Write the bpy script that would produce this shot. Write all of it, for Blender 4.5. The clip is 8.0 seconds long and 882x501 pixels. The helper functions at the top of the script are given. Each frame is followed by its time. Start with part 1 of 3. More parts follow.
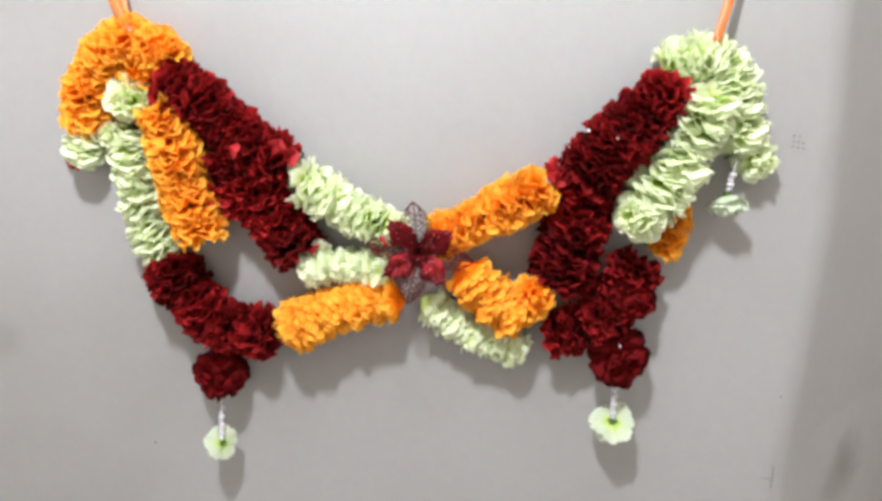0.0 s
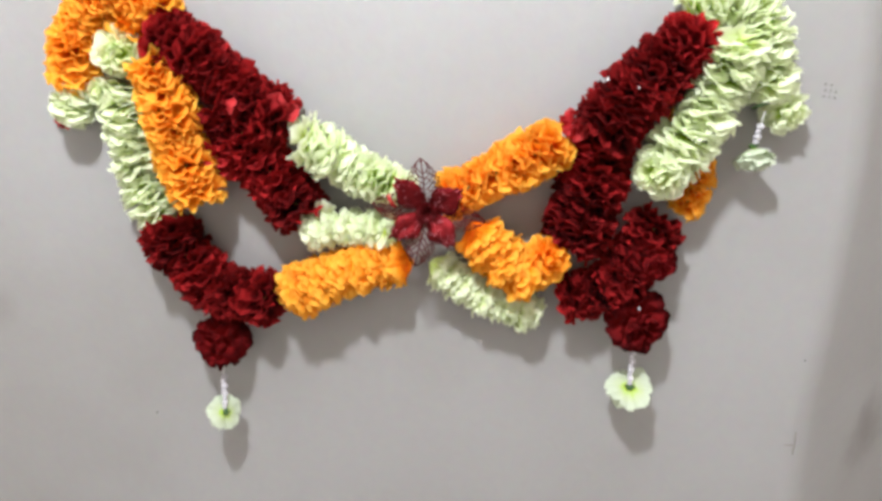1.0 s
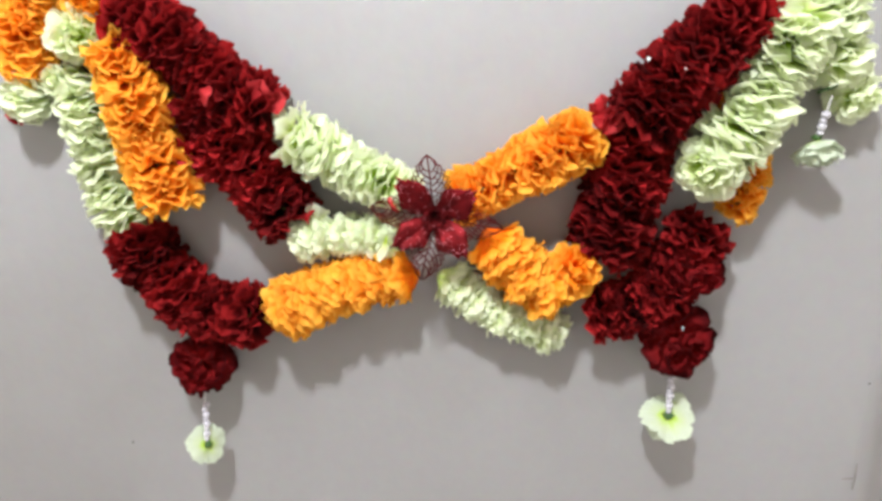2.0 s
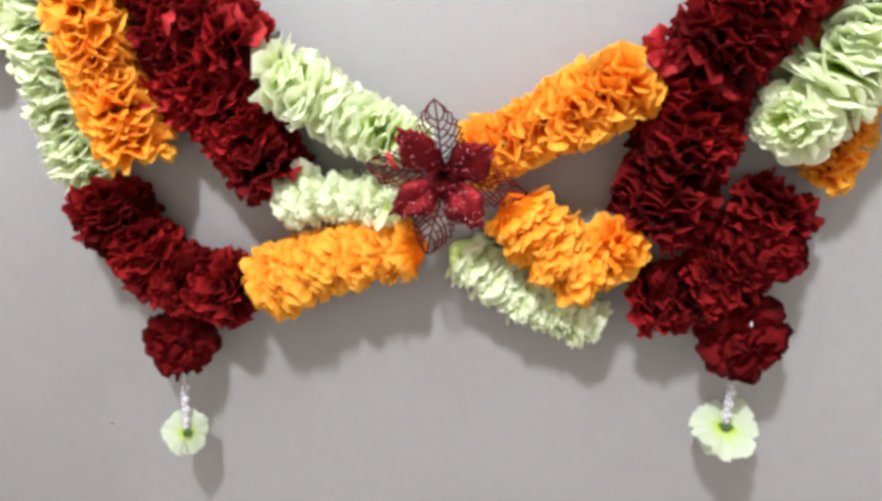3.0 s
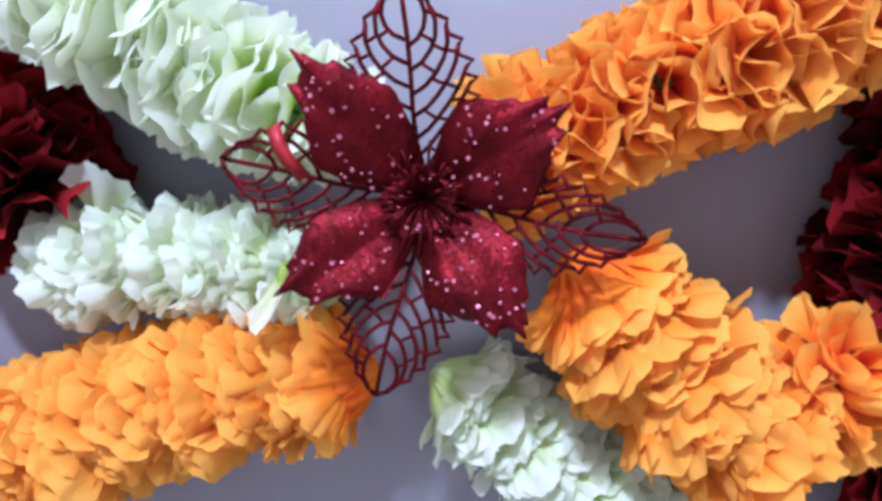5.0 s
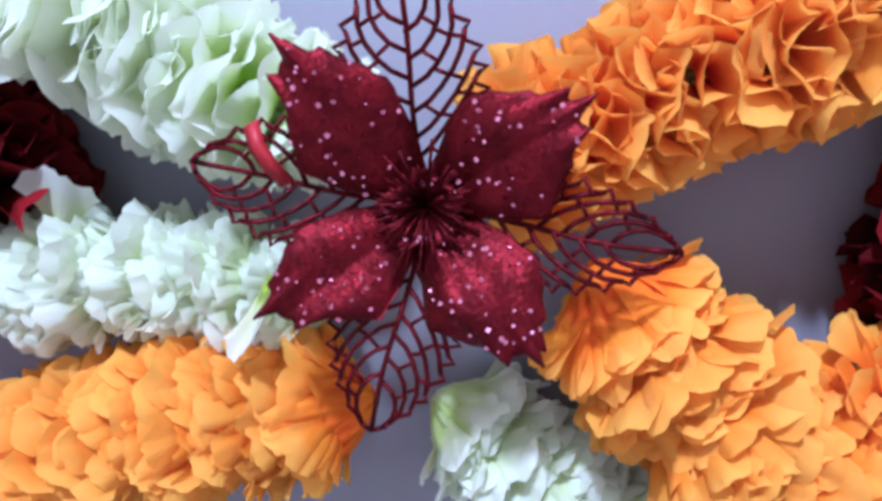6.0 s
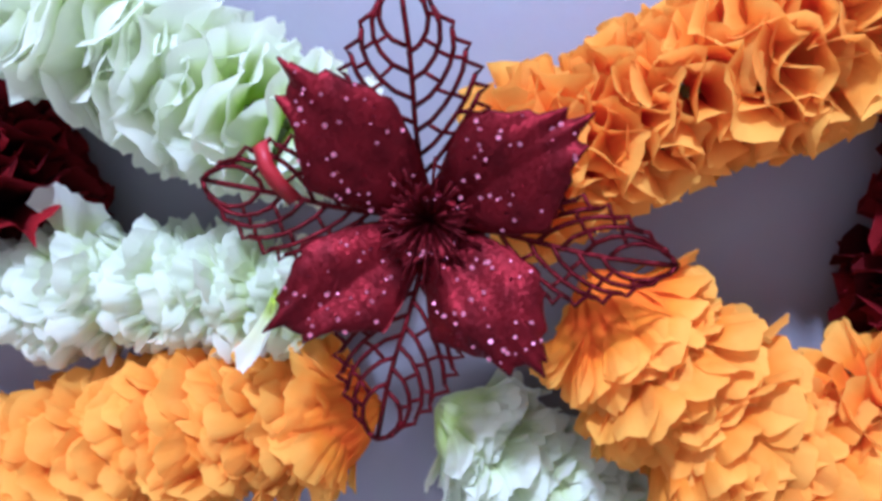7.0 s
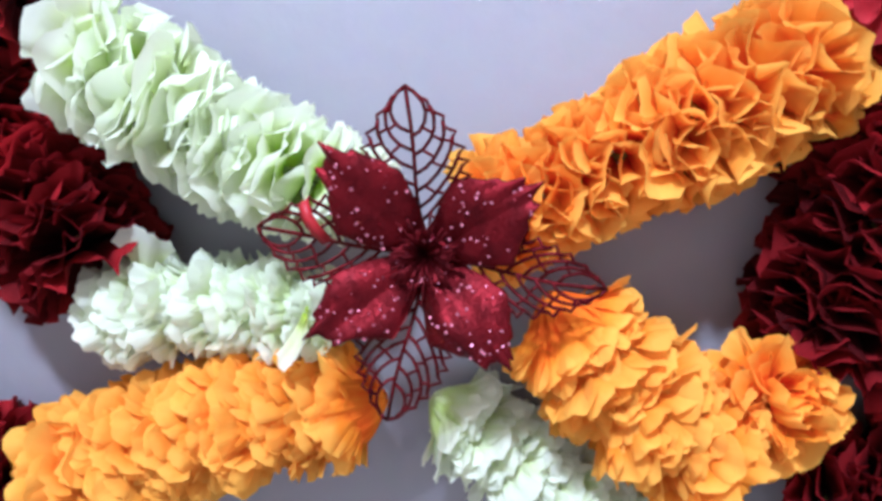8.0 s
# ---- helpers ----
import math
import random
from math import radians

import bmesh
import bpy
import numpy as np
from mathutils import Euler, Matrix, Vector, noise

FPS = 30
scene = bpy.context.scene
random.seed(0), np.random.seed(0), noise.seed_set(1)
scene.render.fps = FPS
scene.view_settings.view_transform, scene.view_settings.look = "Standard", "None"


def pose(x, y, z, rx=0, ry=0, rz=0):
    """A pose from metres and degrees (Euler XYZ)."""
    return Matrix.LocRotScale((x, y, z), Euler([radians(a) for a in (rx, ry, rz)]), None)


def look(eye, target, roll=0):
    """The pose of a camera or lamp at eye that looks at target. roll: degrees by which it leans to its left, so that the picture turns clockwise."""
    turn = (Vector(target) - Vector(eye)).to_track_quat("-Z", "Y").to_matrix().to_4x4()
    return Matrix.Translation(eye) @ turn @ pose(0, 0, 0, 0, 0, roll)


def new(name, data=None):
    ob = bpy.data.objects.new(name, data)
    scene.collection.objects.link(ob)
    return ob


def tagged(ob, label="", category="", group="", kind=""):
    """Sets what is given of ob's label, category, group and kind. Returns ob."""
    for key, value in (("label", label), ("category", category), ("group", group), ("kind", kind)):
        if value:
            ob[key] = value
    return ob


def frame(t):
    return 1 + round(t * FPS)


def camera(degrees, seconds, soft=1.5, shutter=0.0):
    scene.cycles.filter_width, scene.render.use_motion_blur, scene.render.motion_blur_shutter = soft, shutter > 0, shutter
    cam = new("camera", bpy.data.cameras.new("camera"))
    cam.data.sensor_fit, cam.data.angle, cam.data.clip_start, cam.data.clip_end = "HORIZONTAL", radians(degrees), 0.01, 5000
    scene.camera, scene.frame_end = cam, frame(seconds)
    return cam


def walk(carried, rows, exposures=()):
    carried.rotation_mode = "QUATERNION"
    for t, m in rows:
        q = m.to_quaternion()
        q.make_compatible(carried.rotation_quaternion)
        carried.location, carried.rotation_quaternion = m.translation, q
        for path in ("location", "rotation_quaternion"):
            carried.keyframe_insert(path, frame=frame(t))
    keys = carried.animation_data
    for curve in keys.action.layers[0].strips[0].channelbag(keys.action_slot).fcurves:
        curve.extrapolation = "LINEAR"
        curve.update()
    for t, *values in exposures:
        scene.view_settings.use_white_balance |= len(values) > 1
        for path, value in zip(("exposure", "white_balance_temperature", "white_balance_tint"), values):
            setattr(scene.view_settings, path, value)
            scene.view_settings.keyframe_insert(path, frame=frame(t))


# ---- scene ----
cam = camera(64.8, 8.0, soft=3.5)
EXPOSURES = [(0.0, -0.03, 6500, 10), (2.5, -0.03, 6500, 11), (3.5, -0.05, 6250, 15), (4.5, -0.24, 5250, 26), (6.0, -0.34, 4700, 33), (7.0, -0.34, 4700, 33), (8.0, -0.15, 5100, 25)]
PATH = [
    (0, (0.074, -0.691, 1.534), (-0.129, 1.222, 0.986), -3.2),
    (0.5, (0.071, -0.68, 1.523), (-0.134, 1.215, 0.916), -2.9),
    (1, (0.065, -0.663, 1.515), (-0.151, 1.224, 0.889), -3.8),
    (1.2, (0.058, -0.653, 1.512), (-0.176, 1.23, 0.881), -3.7),
    (2.3, (0.048, -0.549, 1.491), (-0.18, 1.333, 0.855), -4.5),
    (2.5, (0.045, -0.535, 1.485), (-0.193, 1.337, 0.821), -4.7),
    (3, (0.062, -0.478, 1.466), (-0.296, 1.355, 0.751), -4.2),
    (3.5, (0.026, -0.38, 1.434), (-0.213, 1.5, 0.796), -4.4),
    (4, (0.012, -0.301, 1.401), (-0.217, 1.576, 0.749), -3.5),
    (4.5, (0.009, -0.26, 1.388), (-0.184, 1.655, 0.845), -2.8),
    (4.7, (0.013, -0.244, 1.382), (-0.243, 1.68, 0.901), -2.5),
    (5.8, (0.007, -0.203, 1.375), (-0.254, 1.731, 0.939), -2.8),
    (6, (0.007, -0.203, 1.375), (-0.237, 1.733, 0.935), -2.8),
    (6.5, (0.007, -0.203, 1.377), (-0.24, 1.734, 0.944), -3.0),
    (7, (0.007, -0.207, 1.378), (-0.238, 1.732, 0.951), -3.2),
    (7.5, (0.009, -0.227, 1.384), (-0.229, 1.716, 0.975), -3.4),
    (8, (0.012, -0.259, 1.394), (-0.197, 1.691, 1.002), -3.2),
]
walk(cam, [(t, look(eye, target, roll)) for t, eye, target, roll in PATH], EXPOSURES)

# ---- world, lamp ----
world = bpy.data.worlds.new("world")
world.use_nodes = True
scene.world = world
sky = world.node_tree.nodes.new("ShaderNodeTexSky")
sky.sky_type, sky.sun_disc = "NISHITA", False
sky.sun_elevation = radians(30)
wbg = world.node_tree.nodes["Background"]
world.node_tree.links.new(sky.outputs[0], wbg.inputs[0])
wbg.inputs[1].default_value = 0.05

LAMP = (-0.05, -0.74, 2.30)
lamp_data = bpy.data.lights.new("bulb_light", "POINT")
lamp_data.energy, lamp_data.shadow_soft_size = 94, 0.048
lamp_data.color = (0.94, 0.975, 1.0)
lamp_light = new("bulb_light", lamp_data)
lamp_light.location = LAMP


# ---- materials ----
def material(name, rough=0.6, metal=0.0):
    m = bpy.data.materials.new(name)
    m.use_nodes = True
    n, l = m.node_tree.nodes, m.node_tree.links
    p = n["Principled BSDF"]
    p.inputs["Roughness"].default_value = rough
    p.inputs["Metallic"].default_value = metal
    return m, n, l, p


def ramp(n, stops):
    r = n.new("ShaderNodeValToRGB")
    e = r.color_ramp.elements
    while len(e) < len(stops):
        e.new(0.5)
    for k, (at, c) in enumerate(stops):
        e[k].position, e[k].color = at, (*c, 1)
    return r


def cloth(name, heart, middle, rim, through_light=0.3, sheen=0.0, vary=0.25, reach=(0.2, 0.55, 0.9)):
    """Thin dyed cloth: the colour runs from the heart of a flower to the rim of its petals; in RED this run also
    carries shade.
    """
    m, n, l, p = material(name, 0.8)
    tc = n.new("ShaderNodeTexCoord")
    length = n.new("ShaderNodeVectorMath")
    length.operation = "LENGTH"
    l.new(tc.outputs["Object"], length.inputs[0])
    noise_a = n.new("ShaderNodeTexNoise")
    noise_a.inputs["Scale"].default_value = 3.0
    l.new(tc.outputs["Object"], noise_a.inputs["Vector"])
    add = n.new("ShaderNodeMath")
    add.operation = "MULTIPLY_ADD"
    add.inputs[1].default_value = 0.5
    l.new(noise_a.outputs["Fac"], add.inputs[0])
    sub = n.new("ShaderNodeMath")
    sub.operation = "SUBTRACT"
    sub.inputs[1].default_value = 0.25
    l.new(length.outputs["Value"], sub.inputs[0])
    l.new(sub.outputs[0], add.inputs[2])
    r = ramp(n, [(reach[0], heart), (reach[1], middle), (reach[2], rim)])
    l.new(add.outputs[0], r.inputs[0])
    geo = n.new("ShaderNodeNewGeometry")
    info = n.new("ShaderNodeObjectInfo")
    rnd = n.new("ShaderNodeMath")
    rnd.operation = "ADD"
    l.new(geo.outputs["Random Per Island"], rnd.inputs[0])
    l.new(info.outputs["Random"], rnd.inputs[1])
    span = n.new("ShaderNodeMapRange")
    span.inputs["From Max"].default_value = 2.0
    span.inputs["To Min"].default_value = 1.0 - vary
    span.inputs["To Max"].default_value = 1.0 + vary * 0.6
    l.new(rnd.outputs[0], span.inputs["Value"])
    hsv = n.new("ShaderNodeHueSaturation")
    l.new(r.outputs[0], hsv.inputs["Color"])
    l.new(span.outputs[0], hsv.inputs["Value"])
    l.new(hsv.outputs[0], p.inputs["Base Color"])
    p.inputs["Sheen Weight"].default_value = sheen
    p.inputs["Specular IOR Level"].default_value = 0.12
    weave = n.new("ShaderNodeTexNoise")
    weave.inputs["Scale"].default_value = 26.0
    weave.inputs["Detail"].default_value = 4.0
    l.new(tc.outputs["Object"], weave.inputs["Vector"])
    bump = n.new("ShaderNodeBump")
    bump.inputs["Strength"].default_value = 0.12
    bump.inputs["Distance"].default_value = 0.02
    l.new(weave.outputs["Fac"], bump.inputs["Height"])
    l.new(bump.outputs[0], p.inputs["Normal"])
    tr = n.new("ShaderNodeBsdfTranslucent")
    l.new(hsv.outputs[0], tr.inputs["Color"])
    mix = n.new("ShaderNodeMixShader")
    mix.inputs[0].default_value = through_light
    l.new(p.outputs[0], mix.inputs[1])
    l.new(tr.outputs[0], mix.inputs[2])
    l.new(mix.outputs[0], n["Material Output"].inputs[0])
    return m


ORANGE = cloth("orange_cloth", (0.90, 0.17, 0.006), (0.97, 0.37, 0.014), (0.98, 0.54, 0.075), 0.46, vary=0.12, reach=(0.36, 0.66, 0.96))
GREEN = cloth("pale_green_cloth", (0.60, 0.80, 0.06), (0.78, 0.87, 0.45), (0.86, 0.91, 0.71), 0.5, vary=0.06, reach=(0.24, 0.52, 0.84))
# Near-black heart and bright rim paint in crease shade and lit petal edges.
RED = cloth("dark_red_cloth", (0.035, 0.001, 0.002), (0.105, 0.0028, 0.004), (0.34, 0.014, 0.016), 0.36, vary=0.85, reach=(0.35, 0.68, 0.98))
RED_BALL = cloth("red_ball_cloth", (0.34, 0.013, 0.014), (0.21, 0.007, 0.009), (0.055, 0.0015, 0.003), 0.33, vary=0.5, reach=(0.45, 0.75, 1.02))
PALE = cloth("white_green_cloth", (0.50, 0.70, 0.07), (0.60, 0.68, 0.44), (0.62, 0.69, 0.55), 0.4, vary=0.06, reach=(0.16, 0.42, 0.7))
BRIGHT_RED = cloth("bright_red_cloth", (0.25, 0.008, 0.01), (0.42, 0.02, 0.025), (0.5, 0.04, 0.045), 0.3)


def plaster():
    m, n, l, p = material("painted_plaster", 0.62)
    tc = n.new("ShaderNodeTexCoord")
    big = n.new("ShaderNodeTexNoise")
    big.inputs["Scale"].default_value = 2.2
    big.inputs["Detail"].default_value = 5
    l.new(tc.outputs["Object"], big.inputs["Vector"])
    r = ramp(n, [(0.3, (0.268, 0.259, 0.258)), (0.52, (0.312, 0.308, 0.314)), (0.75, (0.335, 0.334, 0.343))])
    l.new(big.outputs["Fac"], r.inputs[0])
    fine = n.new("ShaderNodeTexNoise")
    fine.inputs["Scale"].default_value = 90
    fine.inputs["Detail"].default_value = 6
    l.new(tc.outputs["Object"], fine.inputs["Vector"])
    mixc = n.new("ShaderNodeMix")
    mixc.data_type, mixc.blend_type = "RGBA", "MULTIPLY"
    mixc.inputs[0].default_value = 0.12
    l.new(r.outputs[0], mixc.inputs[6])
    l.new(fine.outputs["Color"], mixc.inputs[7])
    last = mixc.outputs[2]
    # The first patch is the darkest; the other three are faint stains.
    for place, reach, depth in (((0.478, 0.105, 1.012), 0.060, 0.5), ((-0.515, 0.0, 1.245), 0.035, 0.22), ((0.33, 0.0, 1.30), 0.09, 0.05), ((-0.40, 0.0, 1.06), 0.10, 0.07)):
        far = n.new("ShaderNodeVectorMath")
        far.operation = "DISTANCE"
        far.inputs[1].default_value = place
        l.new(tc.outputs["Object"], far.inputs[0])
        wobble = n.new("ShaderNodeTexNoise")
        wobble.inputs["Scale"].default_value = 22
        wobble.inputs["Detail"].default_value = 4
        l.new(tc.outputs["Object"], wobble.inputs["Vector"])
        rag = n.new("ShaderNodeMath")
        rag.operation = "MULTIPLY_ADD"
        rag.inputs[1].default_value = reach * 1.2
        l.new(wobble.outputs["Fac"], rag.inputs[0])
        l.new(far.outputs["Value"], rag.inputs[2])
        fade = n.new("ShaderNodeMapRange")
        fade.interpolation_type = "SMOOTHSTEP"
        fade.inputs["From Min"].default_value = reach * 0.7
        fade.inputs["From Max"].default_value = reach * 1.7
        fade.inputs["To Min"].default_value = depth
        fade.inputs["To Max"].default_value = 0.0
        l.new(rag.outputs[0], fade.inputs["Value"])
        patch = n.new("ShaderNodeMix")
        patch.data_type = "RGBA"
        patch.inputs[7].default_value = (0.10, 0.085, 0.08, 1)
        l.new(fade.outputs[0], patch.inputs[0])
        l.new(last, patch.inputs[6])
        last = patch.outputs[2]
    l.new(last, p.inputs["Base Color"])
    bump = n.new("ShaderNodeBump")
    bump.inputs["Strength"].default_value = 0.18
    bump.inputs["Distance"].default_value = 0.002
    l.new(fine.outputs["Fac"], bump.inputs["Height"])
    l.new(bump.outputs[0], p.inputs["Normal"])
    return m


PLASTER = plaster()


def plain(name, colour, rough=0.5, metal=0.0, scale=40, vary=0.3):
    m, n, l, p = material(name, rough, metal)
    tc = n.new("ShaderNodeTexCoord")
    t = n.new("ShaderNodeTexNoise")
    t.inputs["Scale"].default_value = scale
    l.new(tc.outputs["Object"], t.inputs["Vector"])
    r = ramp(n, [(0.3, tuple(c * (1 - vary) for c in colour)), (0.7, tuple(min(1, c * (1 + vary)) for c in colour))])
    l.new(t.outputs["Fac"], r.inputs[0])
    l.new(r.outputs[0], p.inputs["Base Color"])
    return m


# Colours of the unseen room, chosen for the strength and warmth of its bounce.
FLOOR_TILE = plain("floor_tile", (0.52, 0.49, 0.45), 0.35, scale=6)
CEILING_PAINT = plain("ceiling_paint", (0.84, 0.82, 0.79), 0.8, scale=3, vary=0.05)
ROOM_PAINT = plain("room_paint", (0.82, 0.76, 0.70), 0.8, scale=3, vary=0.06)
WHITE_THREAD = plain("white_thread", (0.75, 0.74, 0.76), 0.7)
THREAD = plain("green_thread", (0.20, 0.26, 0.06), 0.8)
RIBBON = plain("orange_satin", (0.52, 0.13, 0.025), 0.45, scale=60, vary=0.15)
SMEAR = plain("grey_smear", (0.22, 0.205, 0.20), 0.7)
INK = plain("ink", (0.07, 0.066, 0.066), 0.7)
CALYX = plain("calyx_green", (0.035, 0.09, 0.018), 0.6)
LAMP_METAL = plain("lamp_metal", (0.7, 0.7, 0.7), 0.4, 0.6)


def glitter(name, colour, tilt, rough):
    """Glittered lacquer: every grain lies a little askew."""
    m, n, l, p = material(name, rough, 0.85)
    tc = n.new("ShaderNodeTexCoord")
    v = n.new("ShaderNodeTexVoronoi")
    v.inputs["Scale"].default_value = 1500
    l.new(tc.outputs["Object"], v.inputs["Vector"])
    soft_noise = n.new("ShaderNodeTexNoise")
    soft_noise.inputs["Scale"].default_value = 160
    l.new(tc.outputs["Object"], soft_noise.inputs["Vector"])
    r = ramp(n, [(0.3, tuple(c * 0.55 for c in colour)), (0.7, colour)])
    l.new(soft_noise.outputs["Fac"], r.inputs[0])
    l.new(r.outputs[0], p.inputs["Base Color"])
    nm = n.new("ShaderNodeVectorMath")
    nm.operation = "MULTIPLY_ADD"
    nm.inputs[1].default_value = (tilt, tilt, tilt)
    centre = n.new("ShaderNodeVectorMath")
    centre.operation = "SUBTRACT"
    centre.inputs[1].default_value = (0.5, 0.5, 0.5)
    l.new(v.outputs["Color"], centre.inputs[0])
    geo = n.new("ShaderNodeNewGeometry")
    l.new(centre.outputs[0], nm.inputs[0])
    l.new(geo.outputs["Normal"], nm.inputs[2])
    unit = n.new("ShaderNodeVectorMath")
    unit.operation = "NORMALIZE"
    l.new(nm.outputs[0], unit.inputs[0])
    l.new(unit.outputs[0], p.inputs["Normal"])
    return m


GLITTER_RED = glitter("red_glitter", (0.165, 0.006, 0.009), 0.36, 0.52)
LACE_RED = glitter("red_glitter_lace", (0.12, 0.004, 0.006), 0.5, 0.5)
FLAKE = plain("glitter_flake", (1.0, 0.30, 0.40), 0.10, 1.0)


def clear_bead():
    m, n, l, p = material("clear_bead", 0.1)
    p.inputs["Base Color"].default_value = (0.86, 0.84, 0.92, 1)
    p.inputs["Transmission Weight"].default_value = 0.55
    p.inputs["IOR"].default_value = 1.45
    return m


BEAD = clear_bead()


# ---- mesh helpers ----
def to_mesh(name, bm, mat, smooth=True):
    me = bpy.data.meshes.new(name)
    bm.normal_update()
    bm.to_mesh(me)
    bm.free()
    if smooth:
        me.polygons.foreach_set("use_smooth", [True] * len(me.polygons))
    me.materials.append(mat)
    return me


def part(name, bm, mat, parent, label="", smooth=True):
    ob = new(name, to_mesh(name, bm, mat, smooth))
    ob.parent = parent
    if parent.type == "EMPTY":
        ob.matrix_parent_inverse = Matrix.Translation(parent.location).inverted()
    return tagged(ob, label)


def box(bm, lo, hi):
    vs = [bm.verts.new((x, y, z)) for x in (lo[0], hi[0]) for y in (lo[1], hi[1]) for z in (lo[2], hi[2])]
    for a, b, c, d in ((0, 1, 3, 2), (4, 6, 7, 5), (0, 4, 5, 1), (2, 3, 7, 6), (0, 2, 6, 4), (1, 5, 7, 3)):
        bm.faces.new((vs[a], vs[b], vs[c], vs[d]))


def tube(bm, pts, radius, sides=6):
    """A tube along pts; radius is a number or a function of 0..1."""
    rings = []
    for k, p in enumerate(pts):
        a, b = pts[max(k - 1, 0)], pts[min(k + 1, len(pts) - 1)]
        d = (b - a).normalized()
        side = d.cross(Vector((0, 1, 0.13))).normalized()
        up = side.cross(d)
        r = radius(k / max(len(pts) - 1, 1)) if callable(radius) else radius
        rings.append([bm.verts.new(p + r * (math.cos(t) * side + math.sin(t) * up)) for t in (2 * math.pi * i / sides for i in range(sides))])
    for ra, rb in zip(rings, rings[1:]):
        for i in range(sides):
            bm.faces.new((ra[i], ra[(i + 1) % sides], rb[(i + 1) % sides], rb[i]))
    bm.faces.new(rings[0][::-1])
    bm.faces.new(rings[-1])


def sweep(points, step):
    """Even stations along a smooth line through points: place, tangent."""
    p = [Vector(q) for q in points]
    p = [2 * p[0] - p[1], *p, 2 * p[-1] - p[-2]]
    fine = []
    for k in range(1, len(p) - 2):
        for i in range(20):
            t = i / 20
            a, b, c, d = p[k - 1:k + 3]
            fine.append(0.5 * (2 * b + (c - a) * t + (2 * a - 5 * b + 4 * c - d) * t * t + (3 * b - a - 3 * c + d) * t ** 3))
    fine.append(p[-2])
    run = [0.0]
    for a, b in zip(fine, fine[1:]):
        run.append(run[-1] + (b - a).length)
    count = max(1, round(run[-1] / step))
    out = []
    for i in range(count + 1):
        want, k = run[-1] * i / count, 0
        while k < len(run) - 2 and run[k + 1] < want:
            k += 1
        f = (want - run[k]) / max(run[k + 1] - run[k], 1e-9)
        out.append((fine[k].lerp(fine[k + 1], f), (fine[k + 1] - fine[k]).normalized()))
    return out


# ---- cloth flowers, built with a radius of 1 ----
def petal(bm, rng, angle, spread, length, cup, ruffle, lift, ragged, across=10, along=5, wild=1.0):
    """One loose petal with a rounded, finely frayed tip."""
    phase, waves = rng.uniform(0, 6.28), rng.uniform(2.0, 4.0)
    bend, twist, curl = rng.uniform(-0.25, 0.35), rng.uniform(-0.35, 0.35), rng.uniform(-0.5, 0.5)
    bend, twist, curl = bend * wild, twist * wild, curl * wild
    grid = []
    for j in range(along + 1):
        v = 0.10 + 0.90 * j / along
        row = []
        for i in range(across + 1):
            u = 2 * i / across - 1
            a = angle + u * spread * (0.45 + 0.55 * v)
            r = length * v * (1 - 0.16 * abs(u) ** 2.6 * v)
            if j == along:
                r *= 1 + ragged * rng.uniform(-0.5, 0.5)
            e = cup * (0.35 + 0.65 * v) + bend * v * v + twist * u * v + curl * max(0.0, v - 0.7)
            wave = ruffle * v ** 1.5 * math.sin(waves * u + phase + 1.5 * v) + 0.02 * v ** 5 * math.sin(7 * u + 2 * phase)
            rad, h = r * math.cos(e) - wave * math.sin(e), r * math.sin(e) + wave * math.cos(e)
            row.append(bm.verts.new((rad * math.cos(a), rad * math.sin(a), lift + h)))
        grid.append(row)
    for j in range(along):
        for i in range(across):
            bm.faces.new((grid[j][i], grid[j][i + 1], grid[j + 1][i + 1], grid[j + 1][i]))


def ruffle(bm, rng, length, cup, amp, lift, lobes, ragged, crimp, around=84, along=5):
    """One crimped round of cloth: its rim runs in deep folds and shallow lobes."""
    folds, more = crimp + rng.randint(-1, 1), 2 * crimp + rng.randint(-1, 3)
    pa, pb, pc, pd = (rng.uniform(0, 6.28) for _ in range(4))
    edge = [rng.uniform(-1, 1) for _ in range(around)]
    lobe_size = [rng.uniform(-0.07, 0.05) for _ in range(lobes)]
    rings = []
    for j in range(along + 1):
        v = 0.12 + 0.88 * j / along
        ring = []
        for i in range(around):
            t = 2 * math.pi * i / around
            fold = math.sin(folds * t + pa + 0.6 * math.sin(2 * t + pb))
            fine = math.sin(more * t + pc + 1.2 * v)
            turn = (lobes * i / around) % 1.0
            scallop = abs(math.sin(math.pi * turn)) ** 0.5
            r = length * v * (1 + v ** 3 * (lobe_size[int(lobes * i / around)] - 0.13 * (1 - scallop)))
            if j == along:
                r *= 1 + ragged * edge[i]
            e = cup * (0.4 + 0.6 * v) + 0.14 * math.sin(2 * t + pd) * v
            wave = v ** 1.4 * (amp * fold + 0.38 * amp * v * v * fine)
            a = t + 0.10 * v * v * math.cos(folds * t + pa + pd)
            rad, h = r * math.cos(e) - wave * math.sin(e), r * math.sin(e) + wave * math.cos(e)
            ring.append(bm.verts.new((rad * math.cos(a), rad * math.sin(a), lift + h)))
        rings.append(ring)
    for ra, rb in zip(rings, rings[1:]):
        for i in range(around):
            k = (i + 1) % around
            bm.faces.new((ra[i], ra[k], rb[k], rb[i]))


